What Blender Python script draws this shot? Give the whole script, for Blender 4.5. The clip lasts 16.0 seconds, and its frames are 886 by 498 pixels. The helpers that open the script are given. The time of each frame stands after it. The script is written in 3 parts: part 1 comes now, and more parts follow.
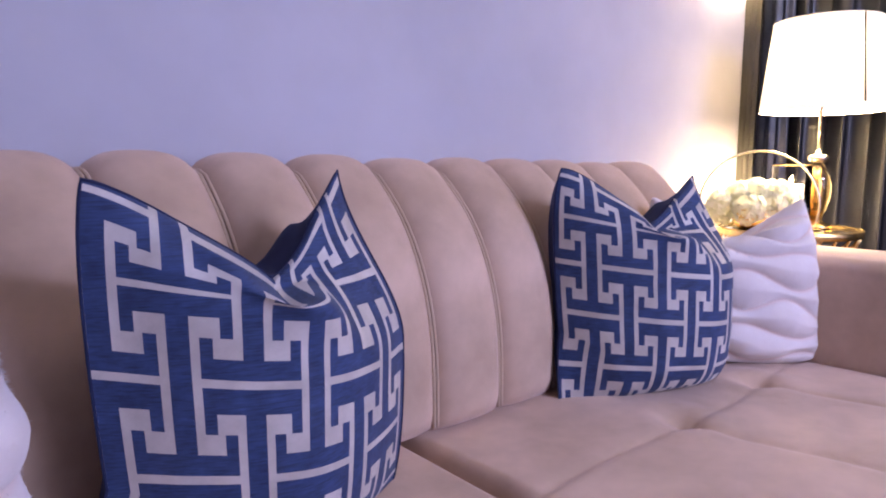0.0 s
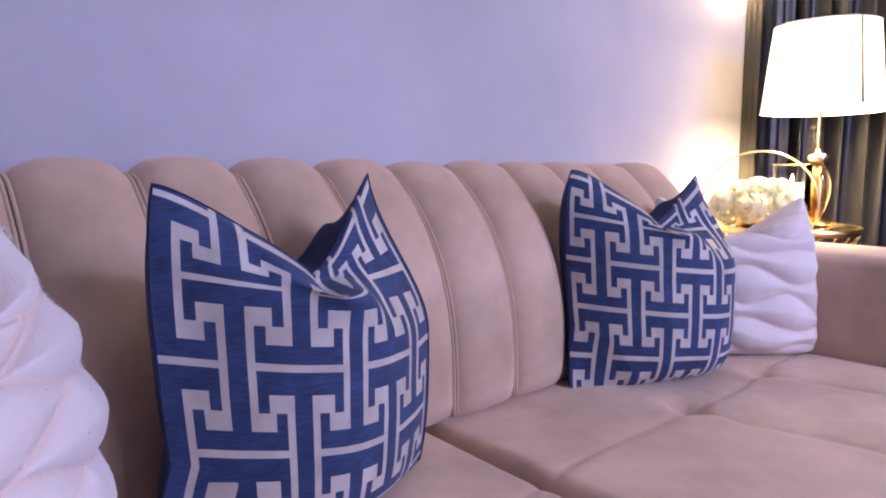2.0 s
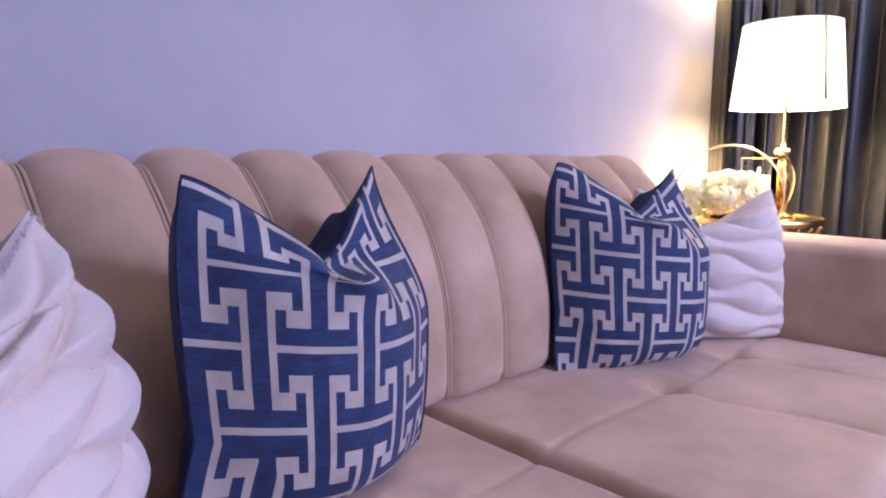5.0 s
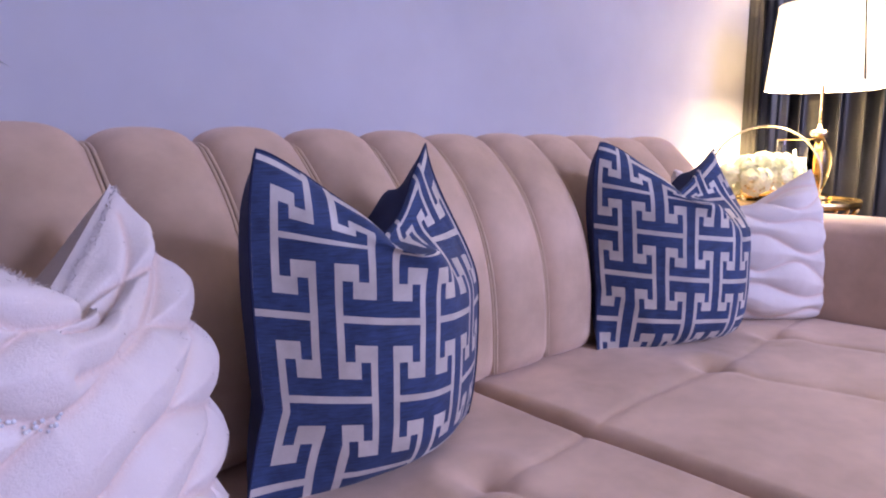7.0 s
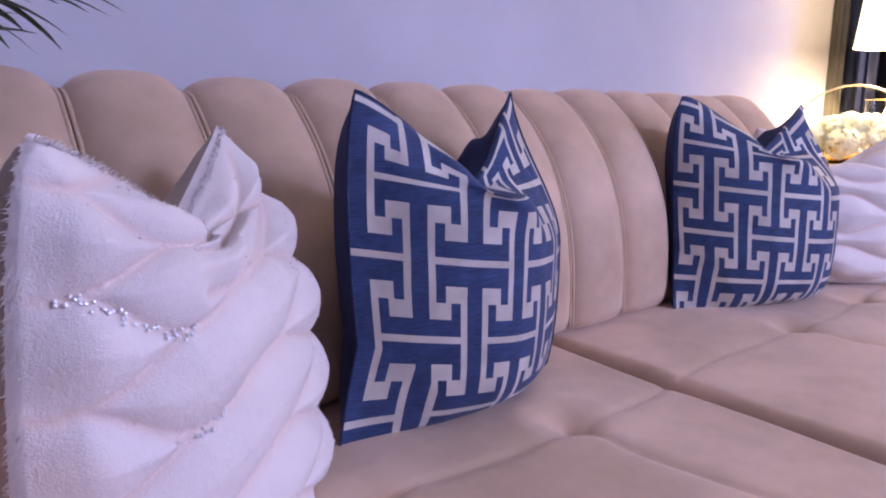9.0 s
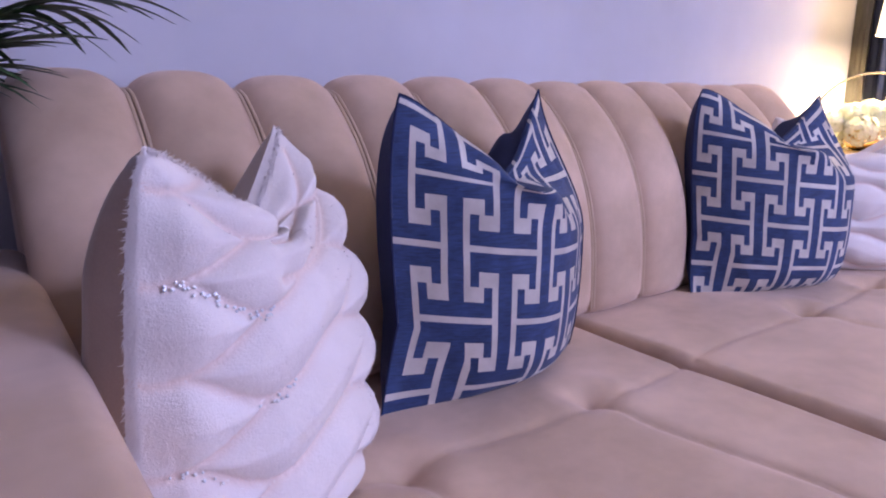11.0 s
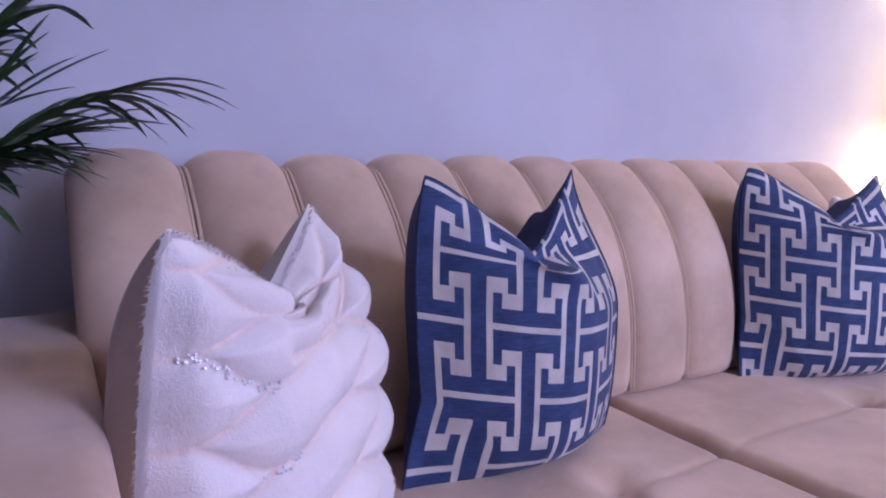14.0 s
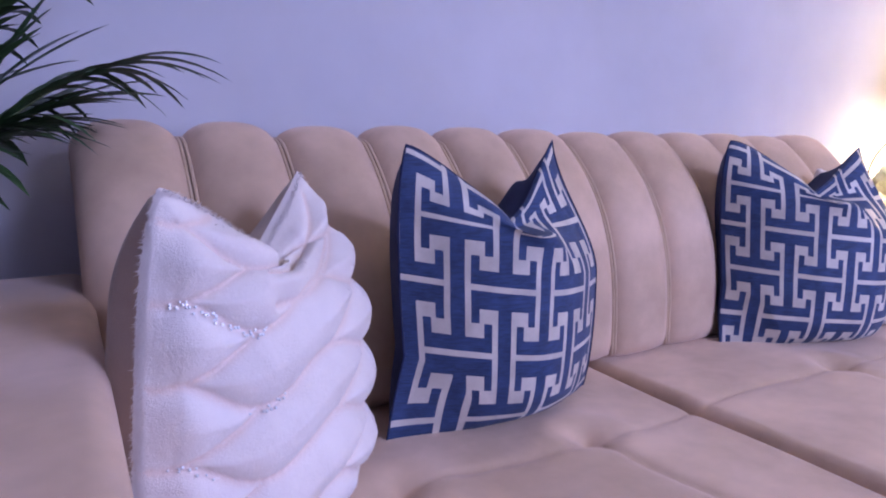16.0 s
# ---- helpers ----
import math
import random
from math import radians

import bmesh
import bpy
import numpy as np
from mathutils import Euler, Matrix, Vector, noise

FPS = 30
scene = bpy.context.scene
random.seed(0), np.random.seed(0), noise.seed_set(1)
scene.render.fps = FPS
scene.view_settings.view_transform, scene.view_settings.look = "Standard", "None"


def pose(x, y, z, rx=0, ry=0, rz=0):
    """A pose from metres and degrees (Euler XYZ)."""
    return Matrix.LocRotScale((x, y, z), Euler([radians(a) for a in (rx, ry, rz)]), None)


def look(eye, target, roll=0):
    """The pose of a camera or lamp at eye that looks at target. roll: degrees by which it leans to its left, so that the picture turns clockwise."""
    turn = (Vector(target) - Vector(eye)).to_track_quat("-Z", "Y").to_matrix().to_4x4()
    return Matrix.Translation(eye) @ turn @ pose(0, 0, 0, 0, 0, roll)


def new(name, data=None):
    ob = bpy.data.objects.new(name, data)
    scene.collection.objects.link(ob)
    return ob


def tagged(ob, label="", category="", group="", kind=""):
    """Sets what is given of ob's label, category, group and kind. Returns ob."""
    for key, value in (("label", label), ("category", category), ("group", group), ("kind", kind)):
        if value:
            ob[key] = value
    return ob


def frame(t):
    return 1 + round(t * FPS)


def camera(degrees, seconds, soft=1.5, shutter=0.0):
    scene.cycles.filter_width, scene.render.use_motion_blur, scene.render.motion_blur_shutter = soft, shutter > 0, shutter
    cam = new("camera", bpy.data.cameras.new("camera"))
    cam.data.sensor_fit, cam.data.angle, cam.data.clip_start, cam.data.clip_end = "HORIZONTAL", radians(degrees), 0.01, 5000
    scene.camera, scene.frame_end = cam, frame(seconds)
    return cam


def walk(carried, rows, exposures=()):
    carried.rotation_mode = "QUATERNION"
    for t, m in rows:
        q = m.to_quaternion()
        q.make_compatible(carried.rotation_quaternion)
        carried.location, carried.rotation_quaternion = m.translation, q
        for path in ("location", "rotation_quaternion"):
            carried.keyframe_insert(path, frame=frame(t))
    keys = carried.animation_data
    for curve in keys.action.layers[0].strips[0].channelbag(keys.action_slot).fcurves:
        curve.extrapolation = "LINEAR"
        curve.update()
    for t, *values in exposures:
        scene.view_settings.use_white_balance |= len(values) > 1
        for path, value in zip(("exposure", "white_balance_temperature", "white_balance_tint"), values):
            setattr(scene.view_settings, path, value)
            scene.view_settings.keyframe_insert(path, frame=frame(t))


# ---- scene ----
cam = camera(68.0, 16.0, soft=2.0)
PATH = [
    (0, (0.113, 0.557, 0.895), (1.436, 2.034, 0.636), 0.1),
    (0.5, (0.094, 0.552, 0.898), (1.431, 2.017, 0.64), -0.1),
    (1, (0.079, 0.553, 0.896), (1.431, 2.007, 0.652), -0.2),
    (1.5, (0.068, 0.542, 0.897), (1.413, 2.002, 0.652), -0.3),
    (2, (0.047, 0.523, 0.899), (1.363, 2.007, 0.642), -0.3),
    (2.5, (0.026, 0.495, 0.901), (1.33, 1.987, 0.63), -0.2),
    (3, (0.011, 0.495, 0.889), (1.301, 1.992, 0.587), 0.1),
    (3.5, (-0.006, 0.516, 0.899), (1.304, 1.994, 0.587), 0.4),
    (4, (-0.009, 0.522, 0.906), (1.354, 1.955, 0.608), 0.5),
    (4.2, (-0.009, 0.517, 0.908), (1.37, 1.936, 0.614), 0.4),
    (6.3, (-0.056, 0.533, 0.891), (1.325, 1.952, 0.612), -0.3),
    (6.5, (-0.061, 0.535, 0.893), (1.313, 1.958, 0.601), -0.1),
    (7, (-0.068, 0.544, 0.888), (1.275, 1.991, 0.566), -0.2),
    (7.5, (-0.08, 0.551, 0.882), (1.227, 2.027, 0.548), -0.4),
    (8, (-0.094, 0.559, 0.875), (1.174, 2.066, 0.529), -0.4),
    (8.5, (-0.102, 0.559, 0.867), (1.133, 2.089, 0.5), -0.4),
    (9, (-0.11, 0.559, 0.856), (1.096, 2.103, 0.453), -0.4),
    (9.2, (-0.113, 0.557, 0.853), (1.082, 2.108, 0.444), -0.3),
    (11.3, (-0.171, 0.51, 0.894), (0.967, 2.087, 0.426), -0.7),
    (11.5, (-0.162, 0.504, 0.9), (0.943, 2.111, 0.461), -0.7),
    (12, (-0.142, 0.479, 0.898), (0.89, 2.155, 0.543), -0.7),
    (12.5, (-0.127, 0.463, 0.89), (0.905, 2.142, 0.552), -0.2),
    (13, (-0.122, 0.473, 0.891), (0.901, 2.168, 0.608), 0.1),
    (13.5, (-0.128, 0.476, 0.898), (0.901, 2.17, 0.633), 0.2),
    (14, (-0.134, 0.474, 0.9), (0.875, 2.18, 0.634), 0.1),
    (14.5, (-0.129, 0.456, 0.899), (0.879, 2.16, 0.613), 0.0),
    (15, (-0.122, 0.437, 0.897), (0.887, 2.135, 0.585), 0.1),
    (15.5, (-0.117, 0.42, 0.897), (0.895, 2.112, 0.566), 0.2),
    (16, (-0.129, 0.408, 0.889), (0.852, 2.119, 0.558), 0.1),
]
walk(cam, [(t, look(eye, target, roll)) for t, eye, target, roll in PATH], exposures=[(0.0, -0.04, 6500, 10), (9.0, 0.0, 6500, 10), (11.5, 0.05, 6450, 10), (13.0, 0.05, 6400, 10), (15.5, 0.07, 6000, 9), (16.0, 0.07, 6000, 9)])

# ---- world and light ----
world = bpy.data.worlds.new("room_world")
world.use_nodes = True
scene.world = world
world.node_tree.nodes["Background"].inputs[0].default_value = (0.25, 0.24, 0.45, 1)
world.node_tree.nodes["Background"].inputs[1].default_value = 0.02


def area_lamp(name, m, sx, sy, watts, colour):
    d = bpy.data.lights.new(name, "AREA")
    d.shape, d.size, d.size_y, d.energy, d.color = "RECTANGLE", sx, sy, watts, colour
    ob = new(name, d)
    ob.matrix_world = m
    return ob


def bulb(name, place, watts, colour, radius):
    d = bpy.data.lights.new(name, "POINT")
    d.energy, d.color, d.shadow_soft_size = watts, colour, radius
    ob = new(name, d)
    ob.location = place
    return ob


# added violet ceiling fill and cool fill behind the camera, both unseen; warm table lamp
area_lamp("ceiling_fill_light", pose(1.75, -2.0, 2.50), 1.0, 0.8, 114, (0.545, 0.575, 1.0))
area_lamp("unseen_fill_light", look((1.70, -2.35, 1.5), (1.0, 1.3, 0.8)), 1.7, 1.3, 40, (0.60, 0.60, 1.0))
bulb("lamp_bulb_light", (2.40, 1.330, 1.215), 130, (1.0, 0.74, 0.44), 0.045)
bulb("candle_flame_light", (2.304, 1.369, 0.845), 0.5, (1.0, 0.6, 0.25), 0.008)


# ---- materials ----
def mat(name):
    m = bpy.data.materials.new(name)
    m.use_nodes = True
    return m, m.node_tree.nodes, m.node_tree.links, m.node_tree.nodes["Principled BSDF"]


def texture_input(n, l, scale=(1, 1, 1), kind="Object"):
    tc, mp = n.new("ShaderNodeTexCoord"), n.new("ShaderNodeMapping")
    mp.inputs["Scale"].default_value = scale
    l.new(tc.outputs[kind], mp.inputs["Vector"])
    return mp.outputs["Vector"]


def noise_node(n, l, vec, scale, detail=3.0, rough=0.5):
    t = n.new("ShaderNodeTexNoise")
    t.inputs["Scale"].default_value, t.inputs["Detail"].default_value = scale, detail
    t.inputs["Roughness"].default_value = rough
    l.new(vec, t.inputs["Vector"])
    return t.outputs["Fac"]


def ramp(n, l, fac, stops):
    r = n.new("ShaderNodeValToRGB")
    e = r.color_ramp.elements
    while len(e) < len(stops):
        e.new(0.5)
    for el, (p, c) in zip(e, stops):
        el.position, el.color = p, (*c, 1)
    l.new(fac, r.inputs["Fac"])
    return r.outputs["Color"]


def mixed(n, l, fac, a, b, kind="MIX"):
    m = n.new("ShaderNodeMix")
    m.data_type, m.blend_type = "RGBA", kind
    if isinstance(fac, float):
        m.inputs[0].default_value = fac
    else:
        l.new(fac, m.inputs[0])
    for k, v in ((6, a), (7, b)):
        if isinstance(v, tuple):
            m.inputs[k].default_value = (*v, 1)
        else:
            l.new(v, m.inputs[k])
    return m.outputs[2]


def bump(n, l, fac, strength, dist, bsdf, before=None):
    b = n.new("ShaderNodeBump")
    b.inputs["Strength"].default_value, b.inputs["Distance"].default_value = strength, dist
    l.new(fac, b.inputs["Height"])
    if before is not None:
        l.new(before, b.inputs["Normal"])
    l.new(b.outputs["Normal"], bsdf.inputs["Normal"])
    return b.outputs["Normal"]


def cloth(name, dark, light, patch=5.0, grain=900.0, rough=0.85, sheen=0.5, tint=(1, 1, 1), stretch=(1, 1, 1), fine=0.25, depth=0.0006):
    """Cloth with a slow nap variation, a fine weave and a soft sheen."""
    m, n, l, b = mat(name)
    v = texture_input(n, l)
    g = texture_input(n, l, stretch)
    slow = ramp(n, l, noise_node(n, l, v, patch, 4, 0.6), [(0.3, dark), (0.7, light)])
    weave = noise_node(n, l, g, grain, 2, 0.6)
    dots = ramp(n, l, weave, [(0.3, (1 - fine,) * 3), (0.7, (1, 1, 1))])
    l.new(mixed(n, l, 1.0, slow, dots, "MULTIPLY"), b.inputs["Base Color"])
    b.inputs["Roughness"].default_value = rough
    b.inputs["Sheen Weight"].default_value, b.inputs["Sheen Roughness"].default_value = sheen, 0.4
    b.inputs["Sheen Tint"].default_value = (*tint, 1)
    bump(n, l, weave, 0.35, depth, b)
    return m


def plain(name, colour, rough=0.5, metal=0.0, vary=0.12, scale=20.0, coat=0.0, relief=0.0):
    m, n, l, b = mat(name)
    v = texture_input(n, l)
    f = noise_node(n, l, v, scale, 5, 0.6)
    lo, hi = tuple(c * (1 - vary) for c in colour), tuple(min(1, c * (1 + vary)) for c in colour)
    l.new(ramp(n, l, f, [(0.3, lo), (0.7, hi)]), b.inputs["Base Color"])
    b.inputs["Metallic"].default_value, b.inputs["Coat Weight"].default_value = metal, coat
    r = n.new("ShaderNodeMapRange")
    r.inputs["To Min"].default_value, r.inputs["To Max"].default_value = max(0.02, rough - 0.08), min(1, rough + 0.08)
    l.new(f, r.inputs["Value"])
    l.new(r.outputs[0], b.inputs["Roughness"])
    if relief:
        bump(n, l, noise_node(n, l, v, scale * 8, 3), 0.4, relief, b)
    return m


VELVET = cloth("blush_velvet", (0.49, 0.35, 0.25), (0.74, 0.54, 0.41), patch=6, grain=1500, sheen=0.40, tint=(1.0, 0.86, 0.87), fine=0.10)
PIPING = cloth("velvet_piping", (0.50, 0.37, 0.26), (0.62, 0.46, 0.33), patch=12, grain=1500, sheen=0.5, tint=(1.0, 0.86, 0.84), fine=0.1)
BLUE = cloth("blue_woven_slub", (0.019, 0.043, 0.135), (0.040, 0.080, 0.225), patch=40, grain=110, rough=0.75, sheen=0.12, tint=(0.7, 0.8, 1), stretch=(0.35, 1, 5), fine=0.5)
# the ivory's wide tone spread paints in the satin's uneven reflections
CREAM = cloth("ivory_satin_weave", (0.47, 0.43, 0.40), (0.70, 0.65, 0.62), patch=16, grain=700, rough=0.42, sheen=0.3, stretch=(0.3, 1, 4), fine=0.12)
NAVY = cloth("navy_velvet", (0.008, 0.013, 0.055), (0.013, 0.022, 0.08), patch=14, grain=1200, rough=0.9, sheen=0.09, tint=(0.35, 0.45, 1), fine=0.2)
PLUSHBACK = cloth("taupe_cushion_back", (0.40, 0.285, 0.23), (0.50, 0.36, 0.29), patch=12, grain=900, sheen=0.6, fine=0.15)
PAINT = plain("wall_paint", (0.535, 0.535, 0.605), 0.75, vary=0.09, scale=1.9, relief=0.0006)
CEILING = plain("ceiling_paint", (0.8, 0.8, 0.8), 0.8, vary=0.03)
WOOD = plain("dark_floor_wood", (0.16, 0.10, 0.06), 0.4, vary=0.3, scale=6)
BLACKWOOD = plain("black_leg_wood", (0.02, 0.018, 0.016), 0.4, vary=0.2)
SATIN = plain("black_satin", (0.005, 0.0055, 0.010), 0.40, vary=0.35, scale=14, coat=0.15, relief=0.0004)
LINING = cloth("olive_curtain_lining", (0.045, 0.040, 0.028), (0.075, 0.066, 0.048), patch=8, grain=500, sheen=0.1)
GOLD = plain("brushed_gold", (0.83, 0.58, 0.24), 0.24, 1.0, vary=0.15, scale=60)
PALEGOLD = plain("pale_gold_wire", (0.80, 0.70, 0.55), 0.25, 1.0, vary=0.1, scale=60)
BLACKGLASS = plain("black_glass_top", (0.01, 0.01, 0.012), 0.08, vary=0.1, coat=0.5)
WAX = plain("cream_wax", (0.85, 0.78, 0.62), 0.5, vary=0.05)
LEAF = plain("palm_leaf", (0.035, 0.075, 0.028), 0.42, vary=0.55, scale=35)
STALK = plain("palm_stalk", (0.12, 0.15, 0.05), 0.5, vary=0.3)
SOIL = plain("potting_soil", (0.03, 0.022, 0.015), 0.95, vary=0.4, scale=80)
POT = plain("charcoal_pot", (0.05, 0.05, 0.055), 0.5, vary=0.2)
WHITEPAINT = plain("white_gloss_paint", (0.8, 0.8, 0.8), 0.35, vary=0.02)


def glass(name, colour, rough=0.02):
    m, n, l, b = mat(name)
    b.inputs["Base Color"].default_value = (*colour, 1)
    b.inputs["Transmission Weight"].default_value, b.inputs["Roughness"].default_value = 1.0, rough
    b.inputs["IOR"].default_value = 1.45
    return m



def thin_glass():
    """A thin clear pane: see-through, with the gloss of glass."""
    m, n, l, b = mat("clear_glass")
    f, g, t, mx = n.new("ShaderNodeFresnel"), n.new("ShaderNodeBsdfGlossy"), n.new("ShaderNodeBsdfTransparent"), n.new("ShaderNodeMixShader")
    f.inputs["IOR"].default_value, g.inputs["Roughness"].default_value = 1.5, 0.03
    t.inputs["Color"].default_value = (0.94, 0.95, 0.98, 1)
    l.new(f.outputs[0], mx.inputs[0])
    l.new(t.outputs[0], mx.inputs[1])
    l.new(g.outputs[0], mx.inputs[2])
    l.new(mx.outputs[0], n["Material Output"].inputs[0])
    return m


def plush_material():
    """White plush with tufted relief, mixed towards blush close to the seam lines."""
    m, n, l, b = mat("white_plush")
    v = texture_input(n, l)
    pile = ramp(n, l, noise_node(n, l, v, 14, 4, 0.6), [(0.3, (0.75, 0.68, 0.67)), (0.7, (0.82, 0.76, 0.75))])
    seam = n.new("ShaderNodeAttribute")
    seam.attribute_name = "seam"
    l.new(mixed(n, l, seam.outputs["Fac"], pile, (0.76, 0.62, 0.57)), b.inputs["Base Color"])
    b.inputs["Roughness"].default_value = 0.95
    b.inputs["Specular IOR Level"].default_value = 0.15
    b.inputs["Sheen Weight"].default_value, b.inputs["Sheen Roughness"].default_value = 0.35, 0.5
    tufts = bump(n, l, noise_node(n, l, v, 110, 4, 0.7), 0.3, 0.003, b)
    bump(n, l, noise_node(n, l, v, 520, 3, 0.6), 0.5, 0.0012, b, tufts)
    return m


FUR = plush_material()
GLASS = thin_glass()
AMBER = glass("amber_glass", (1.0, 0.80, 0.45), 0.06)


def glow(name, colour, strength):
    m, n, l, b = mat(name)
    b.inputs["Emission Color"].default_value, b.inputs["Emission Strength"].default_value = (*colour, 1), strength
    return m


FLAME = glow("candle_flame", (1.0, 0.68, 0.32), 45)
# glow of the ceiling panel that is added for the violet fill
FILL_PANEL = glow("fill_panel", (0.60, 0.56, 1.0), 1.0)


def shade_material():
    m, n, l, b = mat("white_lamp_linen")
    v = texture_input(n, l, (1, 1, 5))
    w = noise_node(n, l, v, 300, 2)
    col = ramp(n, l, w, [(0.3, (0.86, 0.83, 0.78)), (0.7, (0.92, 0.90, 0.86))])
    l.new(col, b.inputs["Base Color"])
    b.inputs["Roughness"].default_value = 0.9
    t, mx = n.new("ShaderNodeBsdfTranslucent"), n.new("ShaderNodeMixShader")
    l.new(col, t.inputs["Color"])
    mx.inputs[0].default_value = 0.036
    l.new(b.outputs[0], mx.inputs[1])
    l.new(t.outputs[0], mx.inputs[2])
    l.new(mx.outputs[0], n["Material Output"].inputs[0])
    return m


LINEN = shade_material()


def thin_material(name, lo, hi, scale, through_light=0.45):
    """Thin pile or petals, which let light through."""
    m, n, l, b = mat(name)
    v = texture_input(n, l)
    col = ramp(n, l, noise_node(n, l, v, scale, 3), [(0.3, lo), (0.7, hi)])
    l.new(col, b.inputs["Base Color"])
    b.inputs["Roughness"].default_value = 1.0
    b.inputs["Specular IOR Level"].default_value = 0.1
    t, mx = n.new("ShaderNodeBsdfTranslucent"), n.new("ShaderNodeMixShader")
    l.new(col, t.inputs["Color"])
    mx.inputs[0].default_value = through_light
    l.new(b.outputs[0], mx.inputs[1])
    l.new(t.outputs[0], mx.inputs[2])
    l.new(mx.outputs[0], n["Material Output"].inputs[0])
    return m


FIBRE = thin_material("plush_fibre", (0.78, 0.71, 0.70), (0.85, 0.79, 0.78), 60, 0.2)
PETAL = thin_material("white_petal", (0.80, 0.83, 0.66), (0.92, 0.92, 0.84), 45)


# ---- mesh helpers ----
def mesh_object(name, bm, material, smooth=True):
    me = bpy.data.meshes.new(name)
    bm.to_mesh(me)
    bm.free()
    for mm in material if isinstance(material, (list, tuple)) else [material]:
        me.materials.append(mm)
    if smooth:
        me.polygons.foreach_set("use_smooth", [True] * len(me.polygons))
    return new(name, me)


def part(name, bm, material, parent, label="", smooth=True):
    ob = mesh_object(name, bm, material, smooth)
    ob.parent = parent
    if label:
        ob["label"] = label
    return ob


def thing(name, label, category, place=(0, 0, 0), group="", kind="", turn=0.0):
    ob = new(name)
    ob.empty_display_size = 0.05
    ob.matrix_world = pose(*place, 0, 0, turn)
    return tagged(ob, label, category, group, kind)


def box(lo, hi, bevel=0.0, seg=3, bm=None):
    own = bmesh.new()
    bmesh.ops.create_cube(own, size=1.0)
    for v in own.verts:
        v.co = Vector([lo[i] + (v.co[i] + 0.5) * (hi[i] - lo[i]) for i in range(3)])
    if bevel:
        bmesh.ops.bevel(own, geom=own.edges[:], offset=bevel, segments=seg, profile=0.5, affect="EDGES")
    return own


def lathe(profile, steps=48, centre=(0, 0)):
    """A turned body from (radius, height) pairs."""
    bm = bmesh.new()
    rings = []
    for r, z in profile:
        rings.append([bm.verts.new((centre[0] + r * math.cos(2 * math.pi * k / steps), centre[1] + r * math.sin(2 * math.pi * k / steps), z)) for k in range(steps)])
    for a, b in zip(rings, rings[1:]):
        for k in range(steps):
            bm.faces.new((a[k], a[(k + 1) % steps], b[(k + 1) % steps], b[k]))
    for ring, flip in ((rings[0], True), (rings[-1], False)):
        if sum((v.co - ring[0].co).length for v in ring) > 1e-6:
            bm.faces.new(ring[::-1] if flip else ring)
    return bm


def tube(points, radius, sides=10, bm=None, taper=None):
    """A round rod along points."""
    bm = bm or bmesh.new()
    pts = [Vector(p) for p in points]
    rings = []
    side = None
    for i, p in enumerate(pts):
        d = (pts[min(i + 1, len(pts) - 1)] - pts[max(i - 1, 0)]).normalized()
        if side is None:
            side = d.orthogonal().normalized()
        side = (side - d * side.dot(d)).normalized()
        up = d.cross(side)
        r = radius * (float(taper[i]) if taper else 1)
        rings.append([bm.verts.new(p + r * (math.cos(2 * math.pi * k / sides) * side + math.sin(2 * math.pi * k / sides) * up)) for k in range(sides)])
    for a, b in zip(rings, rings[1:]):
        for k in range(sides):
            bm.faces.new((a[k], a[(k + 1) % sides], b[(k + 1) % sides], b[k]))
    bm.faces.new(rings[0][::-1])
    bm.faces.new(rings[-1])
    return bm


def grid_mesh(rows, bm=None, close=False):
    bm = bm or bmesh.new()
    vs = [[bm.verts.new(p) for p in row] for row in rows]
    for a, b in zip(vs, vs[1:]):
        n = len(a)
        for k in range(n if close else n - 1):
            bm.faces.new((a[k], a[(k + 1) % n], b[(k + 1) % n], b[k]))
    return bm


def smoothstep(a, b, x):
    t = min(1, max(0, (x - a) / (b - a)))
    return t * t * (3 - 2 * t)


# ---- the room ----
def structure(name, bm, material, label, category):
    return tagged(mesh_object(name, bm, material, smooth=False), label, category, kind="structure")


WALL_Y, SIDE_X = 1.66, 2.98
structure("floor", box((-3.0, -2.7, -0.1), (SIDE_X + 0.12, WALL_Y + 0.12, 0.0)), WOOD, "dark brown wooden floor of the living room", "floor")
structure("ceiling", box((-3.0, -2.7, 2.6), (SIDE_X + 0.12, WALL_Y + 0.12, 2.7)), CEILING, "plain white painted ceiling", "ceiling")
structure("wall_north", box((-2.9, WALL_Y, 0.0), (SIDE_X, WALL_Y + 0.12, 2.6)), PAINT, "pale violet-grey painted wall behind the sofa", "wall")
structure("wall_west", box((-3.0, -2.6, 0.0), (-2.9, WALL_Y + 0.12, 2.6)), PAINT, "pale violet-grey painted side wall", "wall")
structure("wall_east", box((SIDE_X, -2.6, 0.0), (SIDE_X + 0.12, WALL_Y + 0.12, 2.6)), PAINT, "pale side wall behind the black curtain", "wall")
structure("wall_south", box((-3.0, -2.7, 0.0), (SIDE_X + 0.12, -2.6, 2.6)), PAINT, "pale painted wall behind the camera", "wall")


# ---- the sofa ----
LEFT, PITCH, CHANNELS = -0.1215, 0.1515, 12
RIGHT = LEFT + PITCH * CHANNELS
SEAT_Y0, SEAT_Y1, SEAT_Z = 0.69, 1.41, 0.455


